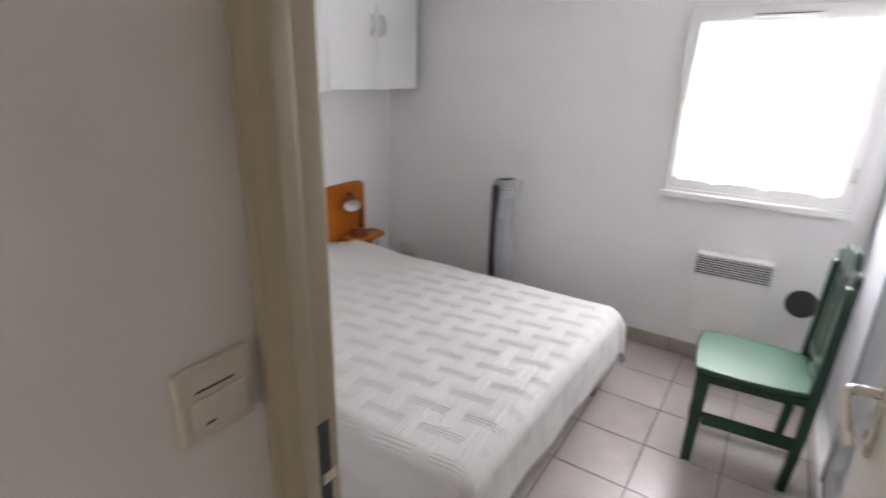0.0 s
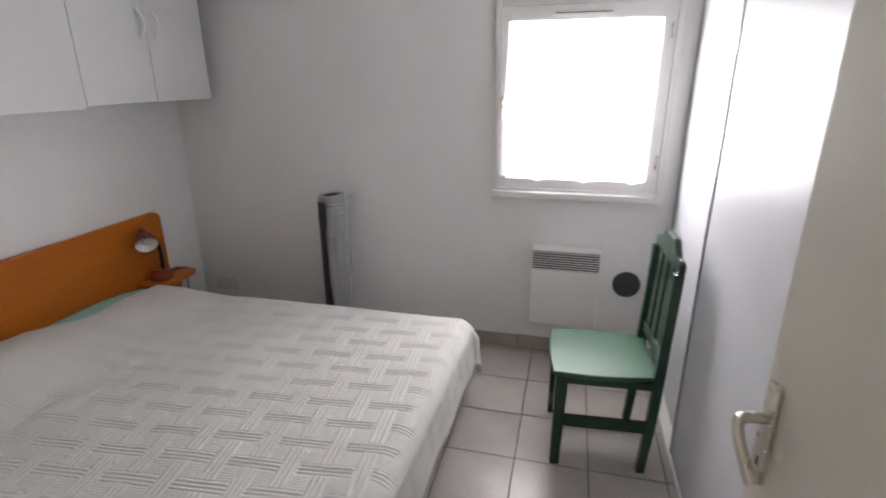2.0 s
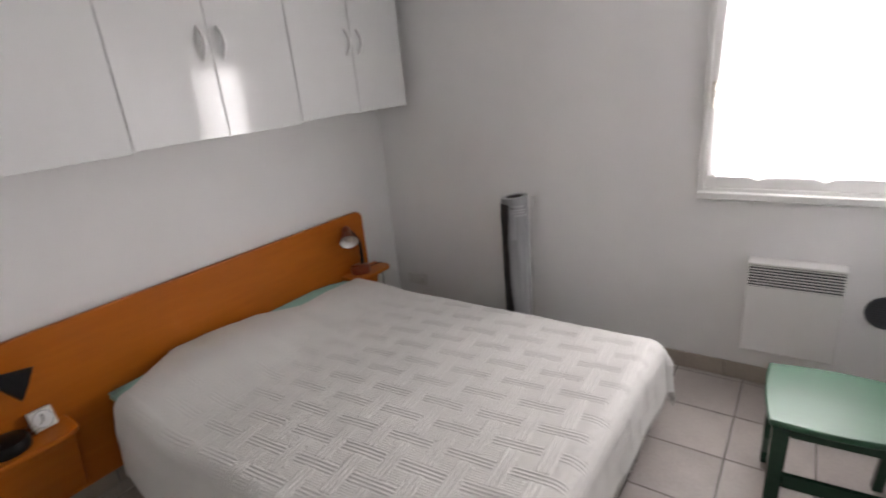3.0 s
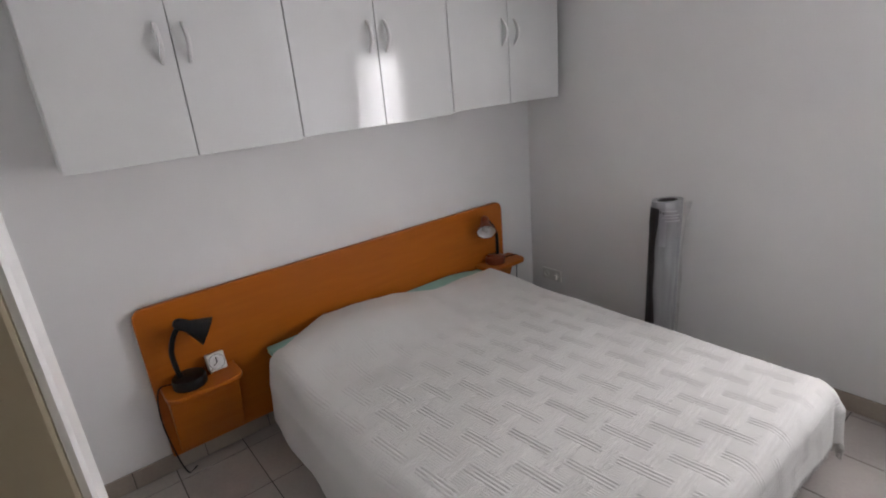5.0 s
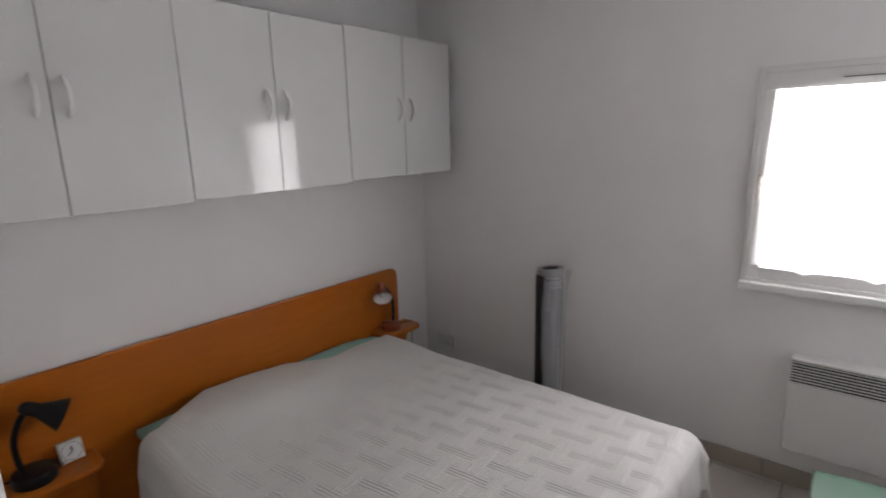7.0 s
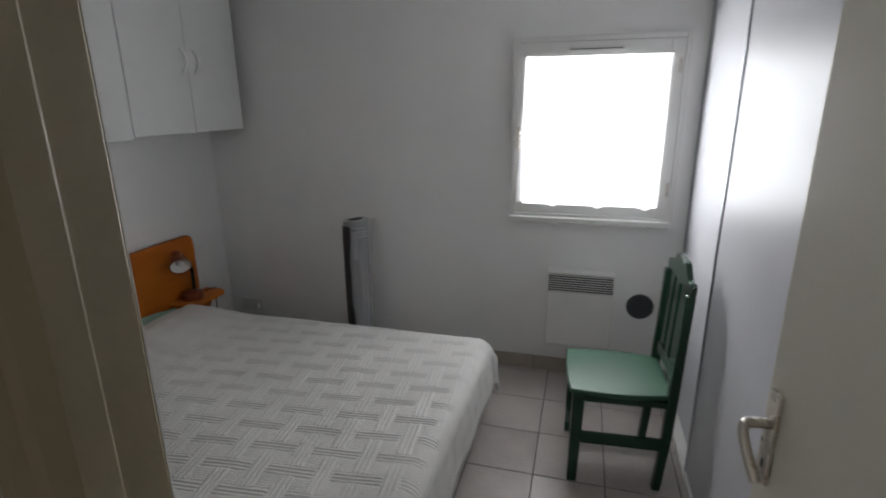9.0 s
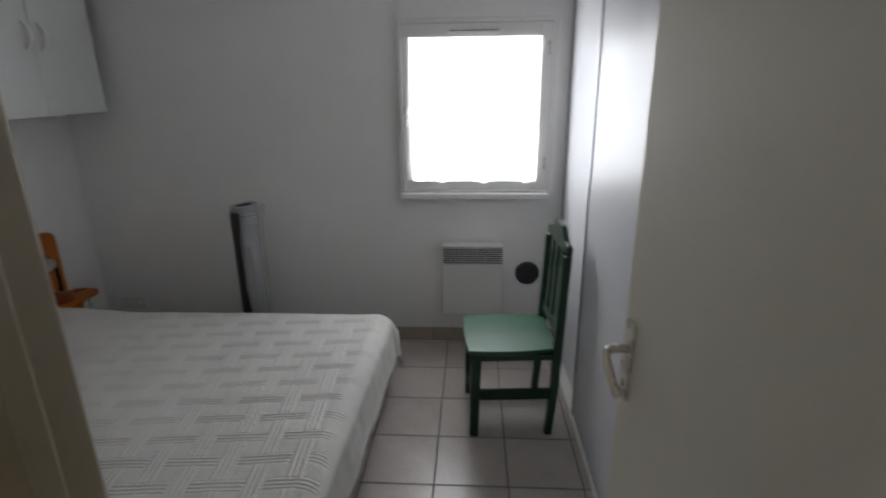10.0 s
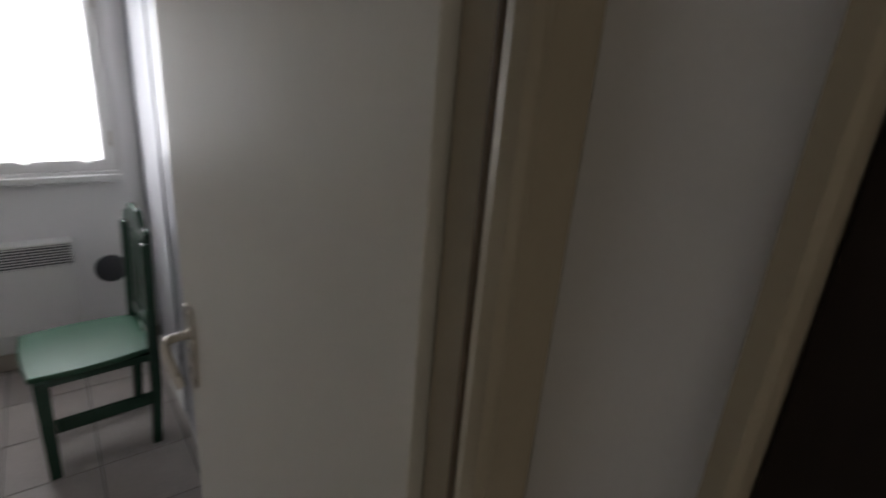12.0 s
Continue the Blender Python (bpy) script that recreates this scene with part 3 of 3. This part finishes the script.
desk_lamp("desk_lamp", pose(0.125, -2.303, 0.4482), "black plastic gooseneck lamp on the bedside shelf, unlit", ((-0.005, -0.026, 0.030), (-0.004, -0.036, 0.10), (0.0, -0.036, 0.17), (0.004, -0.014, 0.235)), (0.010, 0.010, 0.286), (0.040, 0.108, 0.226), 0.061, BLACK, BLACK, BLACK, BLACK, 0.069)
desk_lamp("desk_lamp", pose(0.115, -0.472, 0.4482), "terracotta desk lamp with white reflector, unlit, on the shelf", ((0.0, 0.018, 0.034), (0.0, 0.024, 0.11), (-0.002, 0.020, 0.19), (-0.012, -0.014, 0.258)), (-0.026, -0.046, 0.292), (0.050, -0.108, 0.236), 0.058, TERRA, TERRA, SHADE_IN, BLACK, 0.062)

clock = thing("alarm_clock", pose(0.098, -2.179, 0.4500, -17, 0, 91) @ Matrix.Scale(1.06, 4), "small square white alarm clock on the bedside shelf", "clock")
part("case", box(-0.036, 0.036, -0.014, 0.018, 0.0, 0.074, 0.005, 3), WHITEPL, clock)
face = part("dial", lathe([(0.030, 0), (0.030, 0.0015), (0.0, 0.0016)], 32, pose(0, -0.0142, 0.037, 90)), DIAL, clock, "pale dial with black hands")
part("dial_ring", lathe([(0.0315, 0), (0.0315, 0.0025), (0.0298, 0.0025), (0.0298, 0.0016)], 32, pose(0, -0.0143, 0.037, 90), False), RINGGREY, clock)
part("hour_hand", box(-0.0024, 0.0024, -0.0185, -0.0175, 0.035, 0.056), BLACK, face)
part("minute_hand", slab([(0.001, 0.0345), (0.003, 0.039), (-0.015, 0.0265), (-0.0165, 0.0225)], 0.001, "y"), BLACK, face).location = (0, -0.0187, 0)
dish = lathe([(0.026, 0), (0.034, 0.012), (0.036, 0.022), (0.034, 0.022), (0.031, 0.012), (0.0, 0.006)], 28, pose(0.085, -2.225, 0.4482))
whole("glass_dish", dish, GLASS, "small clear glass dish on the bedside shelf", "dish")

cable = rod(smooth_line([(0.075, -2.355, 0.452), (0.058, -2.418, 0.440), (0.056, -2.440, 0.30), (0.056, -2.425, 0.12), (0.07, -2.40, 0.006), (0.05, -2.36, 0.004)], 8), 0.003, 20)
whole("lamp_cable", cable, BLACK, "black lamp cable hanging beside the headboard", "cable")
cable = rod(smooth_line([(0.10, -0.39, 0.452), (0.118, -0.283, 0.445), (0.112, -0.279, 0.39), (0.10, -0.265, 0.20), (0.09, -0.20, 0.006), (0.18, -0.06, 0.006)], 8), 0.003, 20)
whole("lamp_cable", cable, BLACK, "black lamp cable running down behind the bed", "cable")

# ---- wall fittings ----
sock = thing("wall_socket", pose(0.185, 0, 0.232), "double white wall socket with a white plug", "socket")
part("plate", box(-0.085, 0.075, -0.010, -0.0005, -0.04, 0.04, 0.004, 2), WHITEPL, sock)
for dx in (-0.045, 0.036):
    part("insert", lathe([(0.021, 0), (0.021, 0.004), (0.018, 0.004), (0.017, 0.001), (0.0, 0.001)], 24, pose(dx, -0.0102, 0, 90)), WHITEPL, sock)
part("plug", box(0.034, 0.052, -0.036, -0.0152, -0.020, 0.012, 0.005, 3), WHITEPL, sock, "white plug")

vent = thing("round_air_vent", pose(2.676, 0, 0.458), "round dark grey air vent grille on the wall", "vent")
part("rim", lathe([(0.072, 0.0005), (0.072, 0.008), (0.068, 0.011), (0.062, 0.011), (0.060, 0.007)], 40, pose(0, 0, 0, 90), False), VENTG, vent)
part("backing", lathe([(0.0615, 0.001), (0.0615, 0.003), (0.0, 0.003)], 40, pose(0, 0, 0, 90)), VENTG, vent)
for k in range(-5, 6):
    z = k * 0.0108
    w = math.sqrt(max(0.0605 ** 2 - z * z, 1e-6))
    part("slat", box(-w, w, -0.0085, -0.0035, z - 0.0028, z + 0.0028, 0.001, 1), VENTG, vent)

rad = thing("wall_heater", pose(2.3495, 0, -0.012), "white electric convector heater with slotted grille on the wall", "heater")
W2 = 0.1785
part("body", box(-W2, W2, -0.086, -0.012, 0.226, 0.5500, 0.006, 3), RADW, rad)
part("back_plate", box(-W2 + 0.01, W2 - 0.01, -0.0118, -0.0005, 0.25, 0.66, 0.002), RADW, rad)
part("top_cap", box(-W2, W2, -0.096, -0.012, 0.655, 0.667, 0.005, 3), RADW, rad)
for s in (-1, 1):
    part("end_cap", box(min(s * W2, s * (W2 - 0.006)), max(s * W2, s * (W2 - 0.006)), -0.092, -0.012, 0.5505, 0.6545, 0.002), RADW, rad)
# dark block just behind the slats; its colour supplies the shade of the slots
part("slot_shade", box(-W2 + 0.0065, W2 - 0.0065, -0.0868, -0.012, 0.5505, 0.6545), DARKPL, rad, "near-black block close behind the slats, slot shade put in its colour")
for k in range(8):
    z = 0.5525 + k * 0.01325
    part("slat", box(-W2 + 0.0065, W2 - 0.0065, -0.0905, -0.0872, z, z + 0.0050, 0.001, 1), RADW, rad)

switch = thing("light_switch", pose(HL, -2.737, 1.208), "ivory plastic light switch plate on the hall wall", "switch")
part("plate", box(0.0005, 0.010, -0.040, 0.040, -0.040, 0.040, 0.004, 2), BEIGEPL, switch)
part("rocker", box(0.0102, 0.014, -0.028, 0.028, -0.026, 0.008, 0.002, 2), BEIGEPL, switch)
part("socket_slot", box(0.0101, 0.0112, -0.022, 0.018, 0.0145, 0.0160), DARKPL, switch, "narrow dark slot")
part("screw_mark", box(0.0141, 0.0148, -0.018, -0.008, -0.0205, -0.0185), DARKPL, switch)

# ---- roll of flooring in plastic ----
roll = thing("wrapped_roll", pose(1.058, -0.165, 0, 0.5, 0.3, 0), "tall grey roll wrapped in shiny plastic, standing by the wall", "roll")
bm = bmesh.new()
n, hz = 48, 26
ring = []
for j in range(hz + 1):
    z = 0.915 * j / hz
    row = []
    for i in range(n):
        a = 2 * math.pi * i / n
        r = 0.072 + 0.0035 * noise.noise(Vector((math.cos(a) * 2.5, math.sin(a) * 2.5, z * 7))) + 0.006 * max(0, math.cos(a - 2.9)) ** 12
        row.append(bm.verts.new((r * math.cos(a), r * math.sin(a), z)))
    ring.append(row)
for j in range(hz):
    for i in range(n):
        bm.faces.new((ring[j][i], ring[j][(i + 1) % n], ring[j + 1][(i + 1) % n], ring[j + 1][i]))
bm.faces.new(ring[0])
inner = [bm.verts.new((0.050 * math.cos(2 * math.pi * i / n), 0.050 * math.sin(2 * math.pi * i / n), 0.915)) for i in range(n)]
deep = [bm.verts.new((0.048 * math.cos(2 * math.pi * i / n), 0.048 * math.sin(2 * math.pi * i / n), 0.80)) for i in range(n)]
for i in range(n):
    bm.faces.new((ring[hz][i], ring[hz][(i + 1) % n], inner[(i + 1) % n], inner[i]))
    bm.faces.new((inner[i], inner[(i + 1) % n], deep[(i + 1) % n], deep[i]))
bm.faces.new(deep)


def askew(b):
    """The roll's upper end is cut aslant."""
    for v in b.verts:
        v.co.z += 0.11 * v.co.x * max(0.0, min(1.0, (v.co.z - 0.76) / 0.15))
    return b


askew(bm)
body = part("body", bm, WRAP, roll)
part("core", askew(lathe([(0.0475, 0.79), (0.0475, 0.913), (0.040, 0.913), (0.040, 0.81), (0.0, 0.81)], 32)), CARDB, roll, "dark hollow core")
def skin(a_lo, a_hi, z_lo, z_hi, radius, thick, cols=10, rows=24, wave=0.0, off=0.0, drift=0.0, waist=0.0):
    """A curved sheet lying round the roll between two angles; it may drift round towards the foot and narrow midway."""
    b = bmesh.new()
    grid = []
    for j in range(rows):
        z = z_lo + (z_hi - z_lo) * j / (rows - 1)
        lo = a_lo + wave * noise.noise(Vector((z * 6, off, 1.0)))
        hi = a_hi + wave * 2 * noise.noise(Vector((z * 5, off, 7.0)))
        low = drift * (1 - j / (rows - 1))
        lo, hi = lo + low, hi + low - waist * math.sin(math.pi * j / (rows - 1))
        row = []
        for k in range(cols):
            a = lo + (hi - lo) * k / (cols - 1)
            r = radius + 0.002 * noise.noise(Vector((a * 3, z * 12, off)))
            row.append(b.verts.new((r * math.cos(a), r * math.sin(a), z)))
        grid.append(row)
    for p, q in zip(grid, grid[1:]):
        for k in range(cols - 1):
            b.faces.new((p[k], p[k + 1], q[k + 1], q[k]))
    bmesh.ops.solidify(b, geom=b.faces[:], thickness=thick)
    return b


part("loose_edge", skin(3.35, 4.78, 0.003, 0.885, 0.0790, 0.0015, 12, 32, 0.13, 3.0, 0.34, 0.34), WRAPDARK, roll, "dark loose outer edge of the roll")
part("paper_label", skin(4.80, 5.22, 0.69, 0.86, 0.0780, 0.0008, 7, 4), PAPER, roll, "pale paper label")
for z, a in ((0.862, 4.78), (0.868, 4.40), (0.858, 4.98)):
    part("dark_mark", skin(a, a + 0.07, z, z + 0.012, 0.0795, 0.0008, 4, 4), WRAPDARK, roll)
# raised creases, with the highlight painted in by the paler plastic
for z, a in ((0.872, 4.86), (0.852, 5.02), (0.838, 4.93), (0.822, 5.08)):
    part("wrinkle", skin(a, a + 0.95, z, z + 0.006, 0.0797, 0.0022, 10, 4, 0.05, z * 9), CRINKLE, roll, "shiny crease in the plastic wrap, its glint also put in a paler colour")
film = bmesh.new()
rows = []
for j in range(26):
    z = 0.02 + 0.90 * j / 25
    w = 0.034 + 0.012 * noise.noise(Vector((z * 6, 2.0, 0.0))) + 0.03 * max(0.0, (z - 0.80) / 0.12)
    rows.append([film.verts.new((0.071 + w * k / 6, -0.018 + 0.010 * math.sin(k * 1.3 + z * 14), z + 0.010 * k / 6)) for k in range(7)])
for p, q in zip(rows, rows[1:]):
    for k in range(6):
        film.faces.new((p[k], p[k + 1], q[k + 1], q[k]))
part("plastic_film", film, FILM, roll, "clear crinkled plastic film standing off the roll")

# ---- chair ----
chair = thing("wooden_chair", pose(2.330, -0.746, 0, 0, 0, 4), "green painted wooden chair with slatted back beside the closet", "chair")
SW = 0.184
outline = []
for k in range(17):
    t = -1 + k / 8
    outline.append((-0.012 - 0.012 * (1 - t * t), t * SW))
for k in range(13):
    t = k / 12
    outline.append((0.0 + 0.385 * t, SW - 0.016 * t + 0.019 * math.sin(math.pi * t)))
for k in range(13):
    t = 1 - k / 12
    outline.append((0.0 + 0.385 * t, -(SW - 0.016 * t + 0.019 * math.sin(math.pi * t))))
clean = [p for i, p in enumerate(outline) if i == 0 or (Vector(p) - Vector(outline[i - 1])).length > 0.002]
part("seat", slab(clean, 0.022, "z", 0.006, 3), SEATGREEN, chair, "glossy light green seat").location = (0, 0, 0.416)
for s in (-1, 1):
    y = s * (SW - 0.011)
    b = bmesh.new()
    for z, h, cx in ((0, 0.019, 0.015), (0.4155, 0.024, 0.022)):
        for dx, dy in ((-1, -1), (1, -1), (1, 1), (-1, 1)):
            b.verts.new((cx + dx * h, y + dy * h, z))
    v = b.verts[:] if not b.verts.ensure_lookup_table() else None
    b.faces.new(v[0:4]), b.faces.new(v[4:8])
    for k in range(4):
        b.faces.new((v[k], v[(k + 1) % 4], v[4 + (k + 1) % 4], v[4 + k]))
    bmesh.ops.recalc_face_normals(b, faces=b.faces)
    bmesh.ops.bevel(b, geom=b.edges[:], offset=0.003, segments=2, affect="EDGES")
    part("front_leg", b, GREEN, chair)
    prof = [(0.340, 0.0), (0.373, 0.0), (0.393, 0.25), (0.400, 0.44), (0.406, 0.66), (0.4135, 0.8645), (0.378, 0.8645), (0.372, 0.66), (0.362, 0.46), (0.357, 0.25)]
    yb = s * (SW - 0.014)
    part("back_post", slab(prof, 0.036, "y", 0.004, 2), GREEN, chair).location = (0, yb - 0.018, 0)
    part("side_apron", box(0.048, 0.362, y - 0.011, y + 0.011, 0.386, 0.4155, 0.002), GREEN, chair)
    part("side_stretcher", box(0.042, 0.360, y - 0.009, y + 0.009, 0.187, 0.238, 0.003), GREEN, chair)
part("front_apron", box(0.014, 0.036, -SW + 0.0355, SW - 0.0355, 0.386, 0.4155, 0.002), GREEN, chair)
part("back_apron", box(0.368, 0.390, -SW + 0.0355, SW - 0.0355, 0.386, 0.4155, 0.002), GREEN, chair)
CW = SW + 0.004   # half the length of the crest, which sits on both posts
top = []
for k in range(33):
    t = -1 + k / 16
    a = abs(t)
    top.append((t * CW, 0.912 - 0.010 * max(0.0, (a - 0.88) / 0.12) ** 2 + 0.052 * (0.5 + 0.5 * math.cos(math.pi * min(1, max(0, (a - 0.30) / 0.42))))))
crest = slab([(-CW, 0.866)] + top + [(CW, 0.866)], 0.022, "x", 0.004, 2)
crest.transform(Matrix.Translation((0.3905, 0, 0.866)) @ Matrix.Rotation(radians(2.6), 4, "Y") @ Matrix.Translation((0, 0, -0.866)))
part("crest_rail", crest, GREEN, chair)
low = box(0, 0.020, -SW + 0.0325, SW - 0.0325, 0, 0.052, 0.004)
low.transform(Matrix.Translation((0.372, 0, 0.488)) @ Matrix.Rotation(radians(2.6), 4, "Y"))
part("lower_rail", low, GREEN, chair)
for y in (-0.088, 0.0, 0.088):
    b = box(0, 0.012, y - 0.027, y + 0.027, 0, 0.3265, 0.003)
    b.transform(Matrix.Translation((0.378, 0, 0.5395)) @ Matrix.Rotation(radians(2.6), 4, "Y"))
    part("back_slat", b, GREEN, chair)

# ---- bedroom door, open ----
way = Vector((2.675 - 2.757, -1.855 - NEAR, 0))
turn = math.degrees(math.atan2(-way.x, way.y))
door = thing("door_1", pose(2.7575, NEAR + 0.004, 0, 0, 0, turn), "cream painted flush bedroom door standing open with nickel handle", "door")
door["kind"] = "structure"
LW = 0.720
part("leaf", box(0.0, 0.040, 0.004, LW, 0.008, 2.035, 0.002), LEAF, door)


def lever(side):
    s = -1 if side < 0 else 1
    x = -0.0005 if side < 0 else 0.0405
    yb = LW - 0.037
    bx = sorted((x, x + s * 0.008))
    p = part("handle_plate", slab(rounded(yb - 0.019, yb + 0.019, 0.882, 1.068, (0.008,) * 4), bx[1] - bx[0], "x", 0.002, 2), STEEL, door, "nickel handle plate")
    p.location = (bx[0], 0, 0)
    pts = [(x + s * 0.008, yb, 1.004), (x + s * 0.034, yb, 1.004), (x + s * 0.050, yb - 0.004, 1.002), (x + s * 0.056, yb - 0.018, 0.988), (x + s * 0.053, yb - 0.040, 0.961), (x + s * 0.046, yb - 0.064, 0.928)]
    line = smooth_line(pts, 6)
    part("lever", rod(line, 0.0095, 20), STEEL, door, "satin nickel lever")
    part("keyhole", box(min(x + s * 0.0081, x + s * 0.0088), max(x + s * 0.0081, x + s * 0.0088), yb - 0.004, yb + 0.004, 0.912, 0.930, 0.0003, 1), DARKPL, door)


lever(-1)
lever(1)
for z in (0.25, 1.05, 1.82):
    part("hinge", rod([(-0.006, -0.002, z - 0.045), (-0.006, -0.002, z + 0.045)], 0.007), STEEL, door)

# ---- floor and skirting tiles ----
P = 0.3005
TX, TY = 2.1955, -0.6360
made = {}


def tile_mesh(a, b, h, material, key):
    k = (key, round(a, 3), round(b, 3))
    if k not in made:
        bm = bmesh.new()
        e = 0.0018
        lo = [bm.verts.new(p) for p in ((0, 0, -h), (a, 0, -h), (a, b, -h), (0, b, -h))]
        mid = [bm.verts.new(p) for p in ((0, 0, -e), (a, 0, -e), (a, b, -e), (0, b, -e))]
        hi = [bm.verts.new(p) for p in ((e, e, 0), (a - e, e, 0), (a - e, b - e, 0), (e, b - e, 0))]
        bm.faces.new(hi)
        for q, r in ((lo, mid), (mid, hi)):
            for i in range(4):
                bm.faces.new((q[i], q[(i + 1) % 4], r[(i + 1) % 4], r[i]))
        me = mesh_of(key, bm, material, False)
        made[k] = me
    return made[k]


def lay(x0, x1, y0, y1):
    g = 0.0022
    for i in range(-16, 16):
        for j in range(-24, 8):
            a0, a1 = max(TX + i * P + g, x0), min(TX + (i + 1) * P - g, x1)
            b0, b1 = max(TY + j * P + g, y0), min(TY + (j + 1) * P - g, y1)
            if a1 - a0 < 0.012 or b1 - b0 < 0.012:
                continue
            t = new("tile", tile_mesh(a1 - a0, b1 - b0, 0.003, TILE, "tile"))
            t.location = (a0, b0, 0.0004 * noise.noise(Vector((i * 3.7, j * 5.1, 0))))
            t.parent = floor


lay(0.0, 2.86, HALL, 0.0)
lay(0.0, 1.955, SOUTH, HALL)
lay(HL, HR, END, HALL)
for k in range(10):
    a0, a1 = max(2.106 + (k - 7) * P + 0.0015, 0.014), min(2.106 + (k - 6) * P - 0.0015, 2.855)
    t = new("skirting_tile", tile_mesh(a1 - a0, 0.088, 0.003, PLINTH, "skirting_tile"))
    t.matrix_world = pose(a0, -0.0105, 0.001, 90)
    t.parent = skirting
for k in range(10):
    b0, b1 = max(-2.6 + (k - 1) * P + 0.0015, SOUTH + 0.002), min(-2.6 + k * P - 0.0015, -0.0125)
    t = new("skirting_tile", tile_mesh(b1 - b0, 0.088, 0.003, PLINTH, "skirting_tile"))
    t.matrix_world = pose(0.0105, b0, 0.001, 90, 0, 90)
    t.parent = skirting_side
